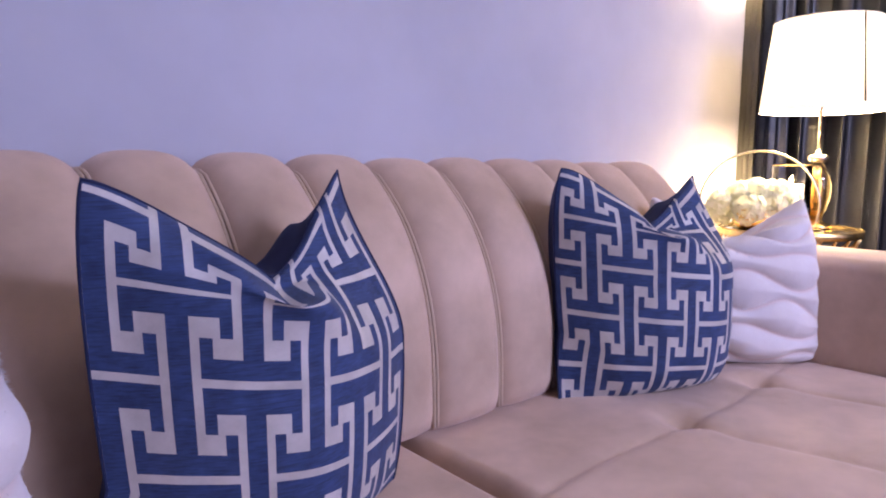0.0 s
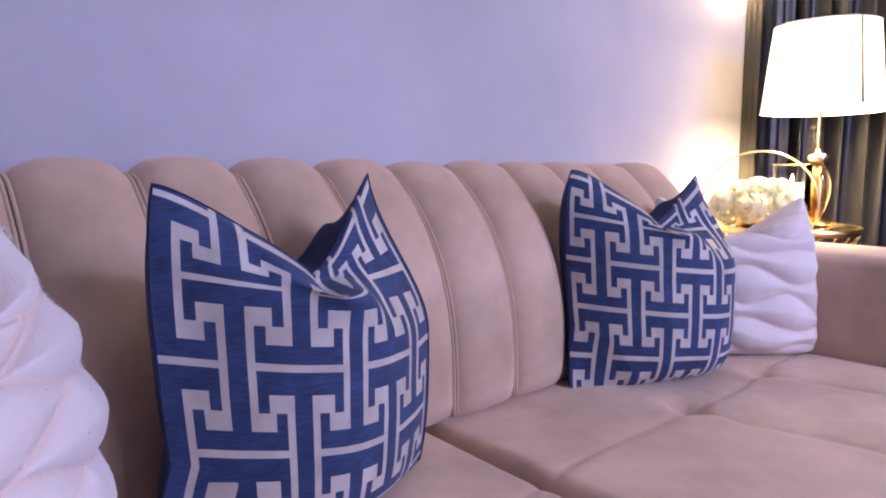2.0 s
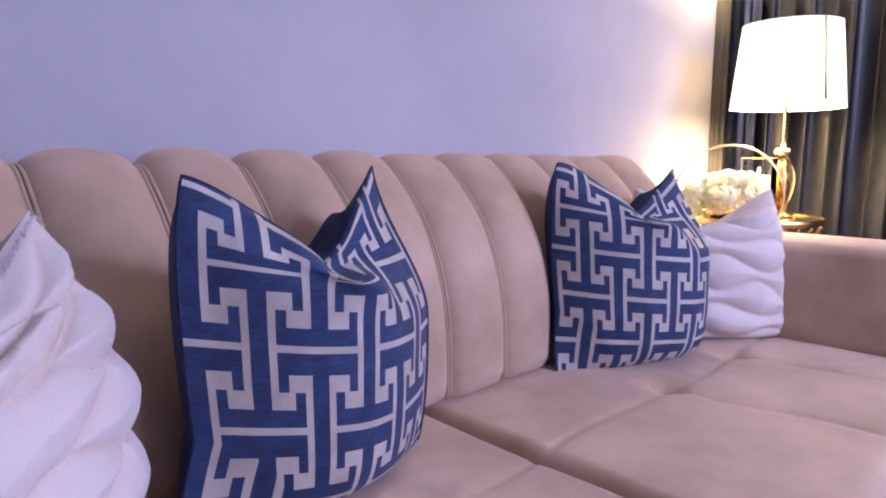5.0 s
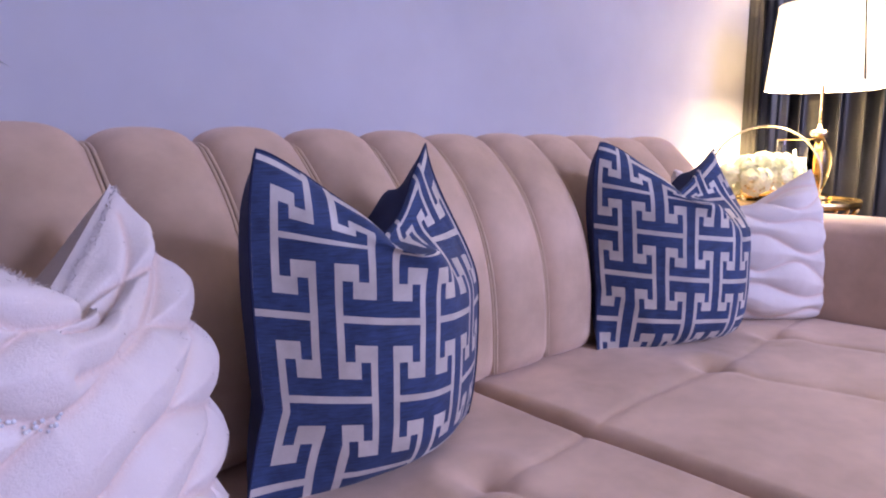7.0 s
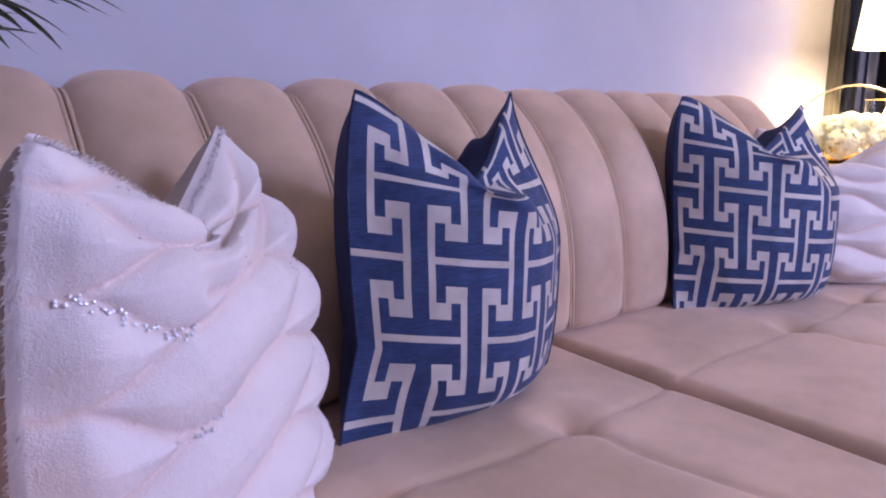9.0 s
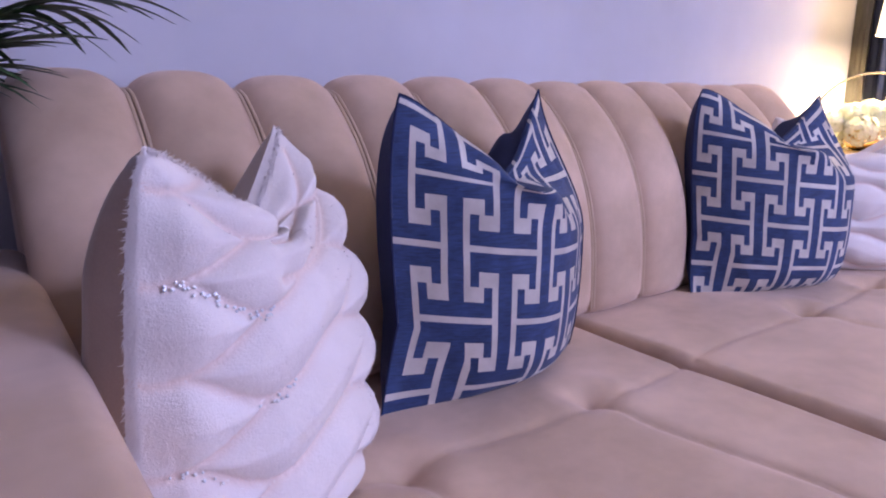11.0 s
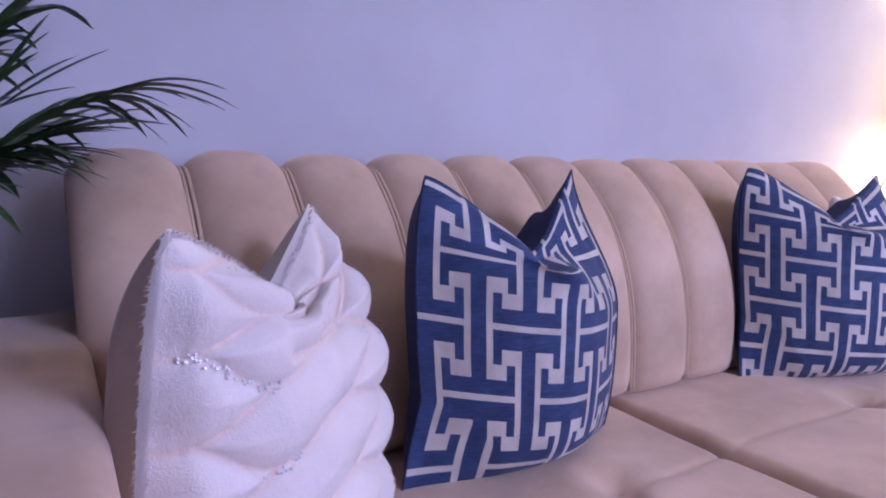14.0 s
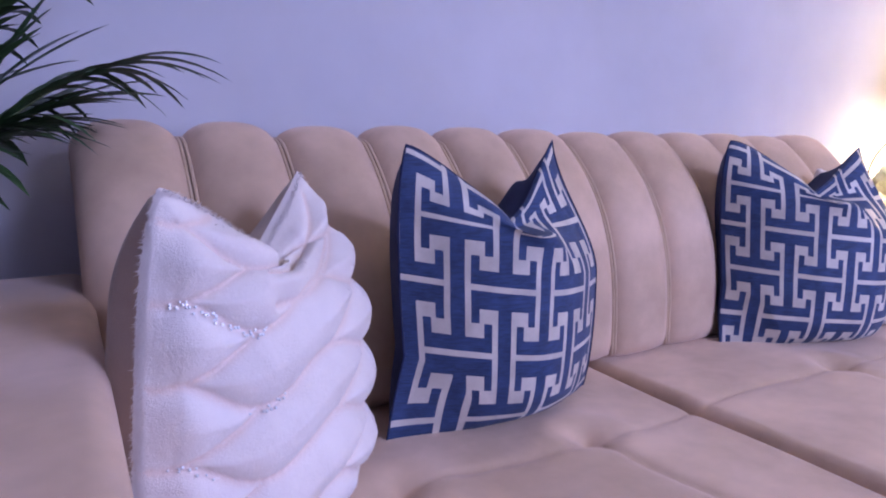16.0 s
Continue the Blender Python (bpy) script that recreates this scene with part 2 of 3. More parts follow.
def back_profile(q):
    """The sofa back's line from the seat (q=0) over the top (q=1) to the rear: y and z."""
    if q < 0.8:
        z = 0.464 + (0.895 - 0.464) * q / 0.8
        return 1.339 + 0.16 * (max(0.0, z - 0.5) / 0.4) ** 3, z
    r = (q - 0.8) / 0.2
    return 1.4926 + 0.105 * r, 0.895 + 0.006 * math.sin(math.pi * min(1, r * 1.2)) - 0.05 * max(0, r - 0.5) ** 2 * 4


def profile_normal(q):
    a, b = back_profile(max(0, q - 0.01)), back_profile(min(1, q + 0.01))
    d = Vector((b[0] - a[0], b[1] - a[1])).normalized()
    return -d.y, d.x


def back_dip(x):
    """The old sofa's back stands a little lower towards its far end."""
    return -0.014 - 0.010 * (x - 0.1)


def channel_mesh(seed):
    rng = random.Random(seed)
    wob = rng.uniform(-0.003, 0.003)
    rows = []
    nq, np_ = 44, 18
    for i in range(nq + 1):
        q = i / nq
        y, z = back_profile(q)
        ny, nz = profile_normal(q)
        full = 0.036 * smoothstep(-0.03, 0.10, q) * (1 - 0.25 * smoothstep(0.60, 0.95, q)) + wob * math.sin(3 * q + seed)
        tuck = max(0.0, 1 - q / 0.05)
        y, z = y + 0.05 * tuck ** 2, z - 0.002 * tuck
        row = []
        for j in range(np_ + 1):
            p = -1 + 2 * j / np_
            p = math.sin(p * math.pi / 2)
            b = full * (max(0.0, 1 - abs(p) ** 2.6)) ** 0.62
            row.append((p * PITCH / 2 * 0.995, y + ny * b, z + nz * b - 0.012 * abs(p) ** 4 * smoothstep(0.6, 0.9, q)))
        rows.append(row)
    bm = grid_mesh(rows)
    bmesh.ops.reverse_faces(bm, faces=bm.faces[:])
    return bm


def cushion_mesh(x0, x1, tufts, seed):
    """A tufted seat cushion: crowned top with stitched creases, rounded edge and sides."""
    nx, ny = 190, 130
    R, line_y = 0.042, 1.080
    def top(x, y):
        d = min(1.6 * (x - x0), 1.6 * (x1 - x), y - SEAT_Y0, 1.6 * (SEAT_Y1 - y))
        z = SEAT_Z + 0.006 * math.sin(math.pi * (x - x0) / (x1 - x0)) + 0.004 * noise.noise((x * 4, y * 4, seed))
        ly = line_y + 0.012 * math.sin(9 * x)
        z -= 0.006 * math.exp(-abs(y - ly) / 0.008) * smoothstep(0.0, 0.06, d + 0.02)
        for tx in tufts:
            bend = tx + 0.05 * smoothstep(1.08, 0.75, y)
            if y < 1.092:
                z -= 0.009 * math.exp(-abs(x - bend) / 0.007)
            r2 = ((x - tx) ** 2 + (y - 1.092) ** 2) / 0.026 ** 2
            z -= 0.016 * math.exp(-r2)
            # soft pull round the button
            z += 0.004 * math.exp(-((math.sqrt(r2) - 2.4) ** 2))
        if d < R:
            z -= R - math.sqrt(max(0, R * R - (R - d) ** 2))
        return z
    def spaced(a, b, n):
        return [a + (b - a) * (0.5 - 0.5 * math.cos(math.pi * k / n)) * 0.35 + (b - a) * 0.65 * k / n for k in range(n + 1)]
    xs, ys = spaced(x0, x1, nx), spaced(SEAT_Y0, SEAT_Y1, ny)
    rows = []
    for j in range(-1, ny + 2):
        y = ys[min(max(j, 0), ny)]
        row = []
        for i in range(-1, nx + 2):
            x = xs[min(max(i, 0), nx)]
            row.append((x, y, 0.305 if j in (-1, ny + 1) or i in (-1, nx + 1) else top(x, y)))
        rows.append(row)
    return grid_mesh(rows)


sofa = thing("sofa", "blush beige velvet sofa with a channel-tufted back and buttoned seat", "sofa")
channel_meshes = [mesh_object("back_channel", channel_mesh(k), VELVET) for k in range(4)]
for k in range(CHANNELS):
    ob = channel_meshes[k] if k < 4 else new("back_channel", channel_meshes[k % 4].data)
    ob.parent = sofa
    ob.location = (LEFT + PITCH * (k + 0.5), 0, back_dip(LEFT + PITCH * (k + 0.5)))


def seam_line(x, off):
    pts = []
    for i in range(30):
        q = 0.045 + 0.905 * i / 29
        y, z = back_profile(q)
        ny, nz = profile_normal(q)
        pts.append((x + off, y + 0.012 * ny, z + 0.012 * nz - 0.010 * smoothstep(0.6, 0.9, q) + back_dip(x)))
    return tube(pts, 0.003, 8)


for k in range(1, CHANNELS):
    for off in (-0.0036, 0.0036):
        part("piping", seam_line(LEFT + PITCH * k, off), PIPING, sofa)
GAP_X = 0.743
for x0, x1, tufts in ((LEFT + 0.004, GAP_X - 0.005, (0.198, 0.508)), (GAP_X + 0.005, RIGHT - 0.004, (1.136, 1.445))):
    part("seat_cushion", cushion_mesh(x0, x1, tufts, x0), VELVET, sofa, "tufted seat cushion with stitched creases")
ARM_OUT = 0.24


def arm_mesh(x0, x1):
    bm = box((x0, 0.66, 0.12), (x1, 1.53, 0.692), 0.028, 6)
    return bm


part("arm", arm_mesh(LEFT - ARM_OUT, LEFT + 0.014), VELVET, sofa)
part("arm", arm_mesh(RIGHT - 0.004, RIGHT + ARM_OUT), VELVET, sofa)
part("back_frame", box((LEFT + 0.006, 1.525, 0.12), (RIGHT + 0.03, 1.635, 0.872), 0.022, 5), VELVET, sofa)
part("base", box((LEFT, 0.70, 0.12), (RIGHT, 1.51, 0.303), 0.012), VELVET, sofa)
for x in (LEFT - 0.15, RIGHT + 0.15):
    for y in (0.76, 1.54):
        part("leg", lathe([(0.014, 0.0), (0.024, 0.125)], 16, (x, y)), BLACKWOOD, sofa)


# ---- patterned throw pillows ----
def fret(a, b, off, row):
    """True where the ivory fretwork of interlocking bars lies on the blue ground."""
    for k in range(-4, 6):
        ly = b - (row + 14 * k)
        if -10 <= ly <= 10:
            lx = (a - off - 10 * (k % 2)) % 20
            if lx < 17 and (-0.4 < ly < 1 or lx < 1.25 or lx > 15.75 or ((lx < 4 or lx > 13) and abs(ly) > 7)):
                return True
    return False


def pillow_point(u, v, side, c):
    """A chopped pillow's surface: u across, v up, side 1 front, -1 back."""
    a, k = c["half"], smoothstep(-0.6, 0.6, u)
    wt = c["narrow"] * (1 - k) * (v + 1) / 2 + c["taper"] * k * smoothstep(0.1, 1, v) + c["nip"] * k * smoothstep(0.2, -1, v)
    x = a * u * (1 - c["waist"] * (1 - v * v)) * (1 - wt)
    z = c["tall"] * (v * (1 - 0.05 * (1 - u * u)) + 1) / 2
    u0 = c["notch"]
    d = 1 - (min(1, (u - u0) / (1 - u0)) if u > u0 else min(1, (u0 - u) / (1 + u0)))
    z -= c["drop"] * d ** (1.0 if u > u0 else c["bow"]) * smoothstep(c["tuck"], 1, v) + c["sag"] * u * (1 - v * v)
    z += c["tip"] * max(0.0, u) * smoothstep(0.1, 1, v)
    r = c["round"] * abs(u * v) ** 4
    x, z = x * (1 - r), c["tall"] / 2 + (z - c["tall"] / 2) * (1 - r)
    z += c["heel"] * ((u + 1) / 2) ** 2 * ((1 - v) / 2) ** 2
    # the lower corner is drawn out into a flat ear
    ear = max(0.0, 1 - math.hypot(u + 1, v + 1) / 0.55)
    x -= c["ear"] * ear
    if side < 0:
        # the back swells out past the seam
        x -= c["flank"] * max(0.0, -u) * (1 - u ** 8) * (1 - v ** 4)
    up = (1 - abs(v) ** 2.4) ** 0.55 if v > 0 else (1 - abs(v) ** 5) ** 0.5
    if side > 0:
        us = u - c["shift"] * (1 - u * u)
        t = c["thick"] * (1 - abs(us) ** c["full"]) ** c["swell"] * up * (1 + c["skew"] * u)
        e = u - (u0 + c["slant"] * (1 - v))
        s = smoothstep(c["low"], c["low"] + 0.5, v) * min(1, t / 0.03)
        t *= 1 - c["chop"] * s * (math.exp(-((e / c["fold"]) ** 2)) if e < 0 else math.exp(-((e / c["flap"]) ** 2)))
        t += c["ridge"] * s * math.exp(-((e + 0.32) / 0.2) ** 2)
        t *= 1 - 0.6 * ear
    else:
        t = c["back"] * ((1 - abs(u) ** c["square"]) ** 0.5) * up * (1 - 0.6 * ear)
        # the stuffing stands up behind the chop
        z += c["hump"] * math.exp(-(((u - u0 - 0.3) / 0.3) ** 2)) * smoothstep(0.2, 0.8, v) * (1 - v ** 8)
    wrinkle = 0.0022 * noise.noise((u * 4 + c["seed"], v * 4, side)) * min(1, t / 0.03)
    y = -side * (t + wrinkle) + c["lean"] * z + c["twist"] * u * (v + 1) / 2 + c["foot"] * ((1 - v) / 2) ** 2 * u
    return Vector((x, y, z))


def pillow_rim(c, n=40):
    ring = [(-1 + 2 * k / n, -1) for k in range(n)] + [(1, -1 + 2 * k / n) for k in range(n)]
    ring += [(1 - 2 * k / n, 1) for k in range(n)] + [(-1, 1 - 2 * k / n) for k in range(n)]
    return [pillow_point(u, v, 1, c) for u, v in ring]


def closed_tube(pts, radius, sides=8):
    bm = bmesh.new()
    n, rings = len(pts), []
    for i, p in enumerate(pts):
        d = (pts[(i + 1) % n] - pts[i - 1]).normalized()
        s = d.cross(Vector((0, 1, 0.01))).normalized()
        up = d.cross(s)
        rings.append([bm.verts.new(p + radius * (math.cos(2 * math.pi * k / sides) * s + math.sin(2 * math.pi * k / sides) * up)) for k in range(sides)])
    for i in range(n):
        for k in range(sides):
            bm.faces.new((rings[i][k], rings[i][(k + 1) % sides], rings[(i + 1) % n][(k + 1) % sides], rings[(i + 1) % n][k]))
    return bm


def fret_pillow(place, turn, label, c):
    ob = thing("throw_pillow", label, "pillow", place, "fretwork pillows on the sofa", turn=turn)
    n, m = c["across"] * 4, c["cells"] * 4
    bm = grid_mesh([[pillow_point(-1 + 2 * i / n, -1 + 2 * j / m, 1, c) for i in range(n + 1)] for j in range(m + 1)])
    bm.faces.ensure_lookup_table()
    k = 0
    for j in range(m):
        for i in range(n):
            if fret((i + 0.5) / 4, (j + 0.5) / 4, c["off"], c["row"]):
                bm.faces[k].material_index = 1
            k += 1
    part("front_panel", bm, [BLUE, CREAM], ob, "blue woven front with an ivory interlocking fret pattern")
    bm = grid_mesh([[pillow_point(-1 + 2 * i / 36, -1 + 2 * j / 36, -1, c) for i in range(37)] for j in range(37)])
    bmesh.ops.reverse_faces(bm, faces=bm.faces[:])
    part("back_panel", bm, NAVY, ob, "plain navy velvet back")
    part("piping", closed_tube(pillow_rim(c), 0.0016), NAVY, ob)
    return ob


PILLOW = dict(fold=0.085, low=0.20, full=2.3, swell=0.6, shift=0.0, skew=0.0, twist=0.0, foot=0.0, ear=0.0, waist=0.07, bow=1.45, heel=0.0, hump=0.0, flank=0.0, tip=0.0, sag=0.0, tuck=0.35, flap=0.42, chop=0.78, nip=0.0, ridge=0.016, square=8.0)
PILLOW_A = dict(PILLOW, half=0.174, tall=0.446, narrow=-0.131, taper=0.426, notch=-0.073, drop=0.108, thick=0.107, full=1.8, swell=1.139, shift=0.004, sag=0.026, lean=-0.037, waist=-0.048, ear=0.047, skew=0.109, twist=0.076, foot=0.059, round=0.026, bow=1.3, heel=0.001, tip=0.005, slant=0.706, low=0.15, flap=0.8, ridge=0.024, back=0.085, hump=0.055, flank=0.030, seed=1.0, across=62, cells=62, off=13.3, row=32.3)
PILLOW_B = dict(PILLOW, half=0.191, tall=0.456, narrow=-0.111, taper=0.339, notch=-0.031, drop=0.112, thick=0.115, full=2.254, swell=0.866, shift=0.094, sag=0.021, lean=0.069, waist=-0.034, ear=0.024, skew=0.23, twist=0.058, foot=0.063, round=0.05, bow=1.45, heel=0.003, tip=-0.015, slant=0.7, low=0.15, flap=0.8, ridge=0.022, back=0.075, hump=0.045, flank=0.024, seed=7.0, across=70, cells=70, off=11.3, row=38.9)
SIT = SEAT_Z - 0.014
fret_pillow((0.464, 1.231, SIT), -11.6, "square blue and ivory fret-patterned pillow with a chopped top", PILLOW_A)
fret_pillow((1.262, 1.224, SIT), -33.3, "square blue and ivory fret-patterned pillow leaning on the sofa back", PILLOW_B)


# ---- white braided plush pillows ----
def braid_wave(u, k):
    """A long strand line: trough in the middle, crest near the edge."""
    return -1.05 + 0.37 * k - 0.06 - 0.09 * math.cos(2 * math.pi * (u - 0.02) / 1.1) * smoothstep(1.5, 0.2, u) - 0.08 * smoothstep(0.5, 1.1, u)


def braid_curves():
    """The stitched lines of the braid in pillow coordinates: long waves and the cups that join them."""
    lines = []
    for k in range(-1, 6):
        lines.append([(u, braid_wave(u, k)) for u in np.linspace(-0.62, 1.1, 90)])
        a, b = braid_wave(-0.62, k), braid_wave(0.0, k + 1)
        cup = [(-1.1 + 0.48 * t, a + 0.07 - 0.07 * math.sin(math.pi / 2 * t)) for t in np.linspace(0, 1, 25)]
        cup += [(-0.62 + 0.62 * t, a + (b - a) * t ** 1.8) for t in np.linspace(0, 1, 40)]
        lines.append(cup)
        a, b = braid_wave(0.90, k), braid_wave(0.53, k - 1)
        lines.append([(0.90 - 0.37 * t, a + (b - a) * t ** 0.8) for t in np.linspace(0, 1, 40)])
    for v in (0.38, 0.62):
        # strands that rise into the ear
        lines.append([(0.14 + 0.86 * t, v + 0.30 * t - 0.10 * math.sin(math.pi * t)) for t in np.linspace(0, 1, 50)])
    return lines


def scale_wave(u, k):
    """Waves of the corner pillow: neighbours out of step, so that strands swell and pinch."""
    return -1.06 + 0.29 * k - 0.16 * u + (0.075 + 0.03 * math.sin(2.3 * k)) * math.sin(2 * math.pi * (u + 0.25 + 0.5 * (k % 2) + 0.05 * math.sin(3.1 * k)) / (1.08 + 0.1 * math.sin(1.7 * k)))


def scale_curves():
    return [[(u, scale_wave(u, k)) for u in np.linspace(-1.1, 1.1, 110)] for k in range(9)]


BRAIDS = {wave: np.array([p for line in lines for p in line]) for wave, lines in ((braid_wave, braid_curves()), (scale_wave, scale_curves()))}


def braid_u(s):
    """The braid is stretched over the fuller side of the pillow: from the braid's own measure to the cloth's."""
    return -1 + 1.75 * ((s + 1) / 2) ** 1.7


def braid_field(n, points, stretched):
    across = np.linspace(-1, 1, n + 1)
    if stretched:
        across = 2 * ((across + 1) / 1.75) ** (1 / 1.7) - 1
    uv = np.stack(np.meshgrid(across, np.linspace(-1, 1, n + 1)), -1).reshape(-1, 1, 2)
    d = np.empty(len(uv))
    for i in range(0, len(uv), 2000):
        d[i : i + 2000] = np.sqrt(((uv[i : i + 2000] - points[None]) ** 2).sum(-1)).min(1)
    return d.reshape(n + 1, n + 1)


FIELD_N = 150
FIELDS = {wave: braid_field(FIELD_N, points, wave is braid_wave) for wave, points in BRAIDS.items()}


def plush_pillow(place, turn, label, c, fibres, beads, wave):
    FIELD = FIELDS[wave]
    ob = thing("plush_pillow", label, "pillow", place, "white braided pillows on the sofa", turn=turn)
    n = FIELD_N
    base = [[pillow_point(-1 + 2 * i / n, -1 + 2 * j / n, 1, c) for i in range(n + 1)] for j in range(n + 1)]
    rows = []
    for j in range(n + 1):
        row = []
        for i in range(n + 1):
            a = base[j][min(i + 1, n)] - base[j][max(i - 1, 0)]
            b = base[min(j + 1, n)][i] - base[max(j - 1, 0)][i]
            nor = a.cross(b).normalized()
            d = FIELD[j, i]
            edge = smoothstep(0.0, 0.13, min(i, n - i, j, n - j) / n)
            puff = 0.024 * (1 - math.exp(-d / 0.085)) + 0.0008 * noise.noise((i * 0.12, j * 0.12, c["seed"]))
            row.append(base[j][i] + nor * puff * edge)
        rows.append(row)
    bm = grid_mesh(rows)
    bm.faces.ensure_lookup_table()
    bm.normal_update()
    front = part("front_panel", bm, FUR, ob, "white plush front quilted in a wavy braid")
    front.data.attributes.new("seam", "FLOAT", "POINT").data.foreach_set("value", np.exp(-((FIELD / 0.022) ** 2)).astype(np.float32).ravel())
    rng = random.Random(int(c["seed"]))
    if fibres:
        verts, faces, lie = [], [], []
        polys = front.data.polygons
        for k in range(fibres):
            i, j = rng.random() * (n - 1), rng.random() * (n - 1)
            p = polys[int(j) * n + int(i)]
            if max(abs(i / n - 0.5), abs(j / n - 0.5)) < 0.482 and rng.random() > 0.02:
                continue
            nor = p.normal
            comb = Vector((rng.uniform(-0.9, 0.9), 0.0, rng.uniform(-1.0, 0.15)))
            comb = (comb - nor * comb.dot(nor)).normalized()
            side = nor.cross(comb)
            fi, fj = i - int(i), j - int(j)
            q = rows[int(j)][int(i)].lerp(rows[int(j)][int(i) + 1], fi).lerp(rows[int(j) + 1][int(i)].lerp(rows[int(j) + 1][int(i) + 1], fi), fj)
            rim = 1.0 if abs(i / n - 0.5) > 0.485 or abs(j / n - 0.5) > 0.485 else 0.0
            tip = q + comb * rng.uniform(0.002, 0.006) + nor * (rng.uniform(0.0008, 0.0030) + 0.004 * rim * rng.random())
            q = q - nor * 0.0004
            m = len(verts)
            verts += [q + side * 0.0007, q - side * 0.0007, tip]
            faces.append((m, m + 1, m + 2))
            lie += [nor.copy()] * 3
        me = bpy.data.meshes.new("fur")
        me.from_pydata(verts, [], faces)
        me.polygons.foreach_set("use_smooth", [True] * len(faces))
        me.normals_split_custom_set_from_vertices(lie)
        me.materials.append(FIBRE)
        fur = new("fur", me)
        fur.parent = ob
        tagged(fur, "short white plush pile", kind="stuff")
    bm = grid_mesh([[pillow_point(-1 + 2 * i / 36, -1 + 2 * j / 36, -1, c) for i in range(37)] for j in range(37)])
    bmesh.ops.reverse_faces(bm, faces=bm.faces[:])
    part("back_panel", bm, PLUSHBACK, ob, "smooth taupe plush back")
    bm = bmesh.new()
    for u, v in beads:
        i, j = int((u + 1) / 2 * n), int((v + 1) / 2 * n)
        if 0 < i < n and 0 < j < n:
            m = Matrix.Translation(rows[j][i] + Vector((0, -0.003, 0)))
            bmesh.ops.create_icosphere(bm, subdivisions=1, radius=0.0012 + 0.0009 * rng.random(), matrix=m)
    tagged(part("bead_trim", bm, BEAD, ob, "sparkling clear sequins along a seam", smooth=False), kind="stuff")
    return ob


BEAD = plain("iridescent_sequin", (0.85, 0.87, 0.98), 0.10, 0.15, vary=0.15, scale=300)


def bead_row(k, u0, u1, count, seed, wave=braid_wave):
    rng = random.Random(seed)
    out = []
    for _ in range(count):
        u = rng.uniform(u0, u1)
        out.append((braid_u(u) if wave is braid_wave else u, wave(u, k) + rng.uniform(-0.02, 0.02)))
    return out


PILLOW_C = dict(PILLOW, fold=0.20, tip=0.0, half=0.190, tall=0.420, narrow=0.15, taper=0.15, notch=0.05, drop=0.085, thick=0.085, full=2.2, swell=0.85, waist=-0.03, twist=0.065, nip=0.26, chop=0.34, ridge=0.004, back=0.085, flank=0.034, slant=0.16, low=0.35, lean=0.10, seed=3.0, square=2.6, round=0.07, bow=1.2)
PILLOW_W = dict(PILLOW, fold=0.24, tip=0.0, half=0.215, tall=0.395, narrow=0.14, taper=0.14, notch=-0.20, drop=0.130, thick=0.088, full=2.6, back=0.07, slant=0.05, low=0.35, sag=0.0, lean=0.10, seed=5.0, square=2.4, round=0.09)
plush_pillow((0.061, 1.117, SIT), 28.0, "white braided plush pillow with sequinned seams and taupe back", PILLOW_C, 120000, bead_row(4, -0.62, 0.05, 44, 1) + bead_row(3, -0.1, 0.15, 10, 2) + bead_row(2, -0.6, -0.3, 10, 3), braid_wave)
plush_pillow((1.558, 1.208, SIT), -43.0, "white braided plush pillow leaning in the sofa corner", PILLOW_W, 14000, bead_row(5, -0.4, 0.2, 10, 4, scale_wave) + bead_row(3, -0.3, 0.1, 4, 5, scale_wave), scale_wave)


# ---- black curtain on the side wall ----
curtain = thing("curtain", "floor-length black satin curtain hanging in deep folds", "curtain")


def curtain_mesh(y0, y1, x, depth, waves, z0, z1, seed):
    rows = []
    for j in range(25):
        f = j / 24
        row = []
        for i in range(waves * 16 + 1):
            g = i / (waves * 16)
            w = depth * (0.55 + 0.45 * noise.noise((g * waves * 0.7, seed, 0)))
            s = math.sin(2 * math.pi * g * waves + 0.7 * noise.noise((g * 6, f * 1.5, seed)))
            row.append((x + w * s + 0.006 * noise.noise((g * 9, f * 4, seed)), y0 + (y1 - y0) * g + 0.012 * math.cos(4 * math.pi * g * waves), z0 + (z1 - z0) * f))
        rows.append(row)
    return grid_mesh(rows)


part("panel", curtain_mesh(-0.3, 1.60, 2.86, 0.05, 13, 0.02, 2.45, 2.0), SATIN, curtain)


def return_mesh(x0, x1, y0, y1, wave):
    """The curtain's end turned along the wall, in shallow folds."""
    rows = []
    for j in range(13):
        z = 0.02 + (2.45 - 0.02) * j / 12
        rows.append([(x0 + (x1 - x0) * g, y0 + (y1 - y0) * g + wave * g * math.sin(2 * math.pi * (3.2 * g + 0.02 * j)), z) for g in np.linspace(0, 1, 60)])
    return grid_mesh(rows)


part("lining", return_mesh(2.555, 2.680, 1.658, 1.645, 0.003), LINING, curtain, "dull olive lining at the curtain's edge")
part("panel", return_mesh(2.665, 2.860, 1.640, 1.590, 0.014), SATIN, curtain)
part("rod", tube([(2.86, -0.4, 2.48), (2.86, 1.655, 2.48)], 0.014, 12), BLACKWOOD, curtain)

# ---- side table and what stands on it ----
TX, TY, TZ = 2.28, 1.365, 0.690
table = thing("side_table", "round gold wire side table with a black glass top", "side table", (TX, TY, 0))
part("tabletop", lathe([(0.0, TZ - 0.008), (0.195, TZ - 0.008), (0.195, TZ), (0.0, TZ)], 64), BLACKGLASS, table, "black glass tabletop", smooth=False)
part("rim", lathe([(0.196, TZ - 0.014), (0.207, TZ - 0.014), (0.209, TZ + 0.006), (0.205, TZ + 0.009), (0.197, TZ + 0.006), (0.196, TZ - 0.014)], 64), GOLD, table)
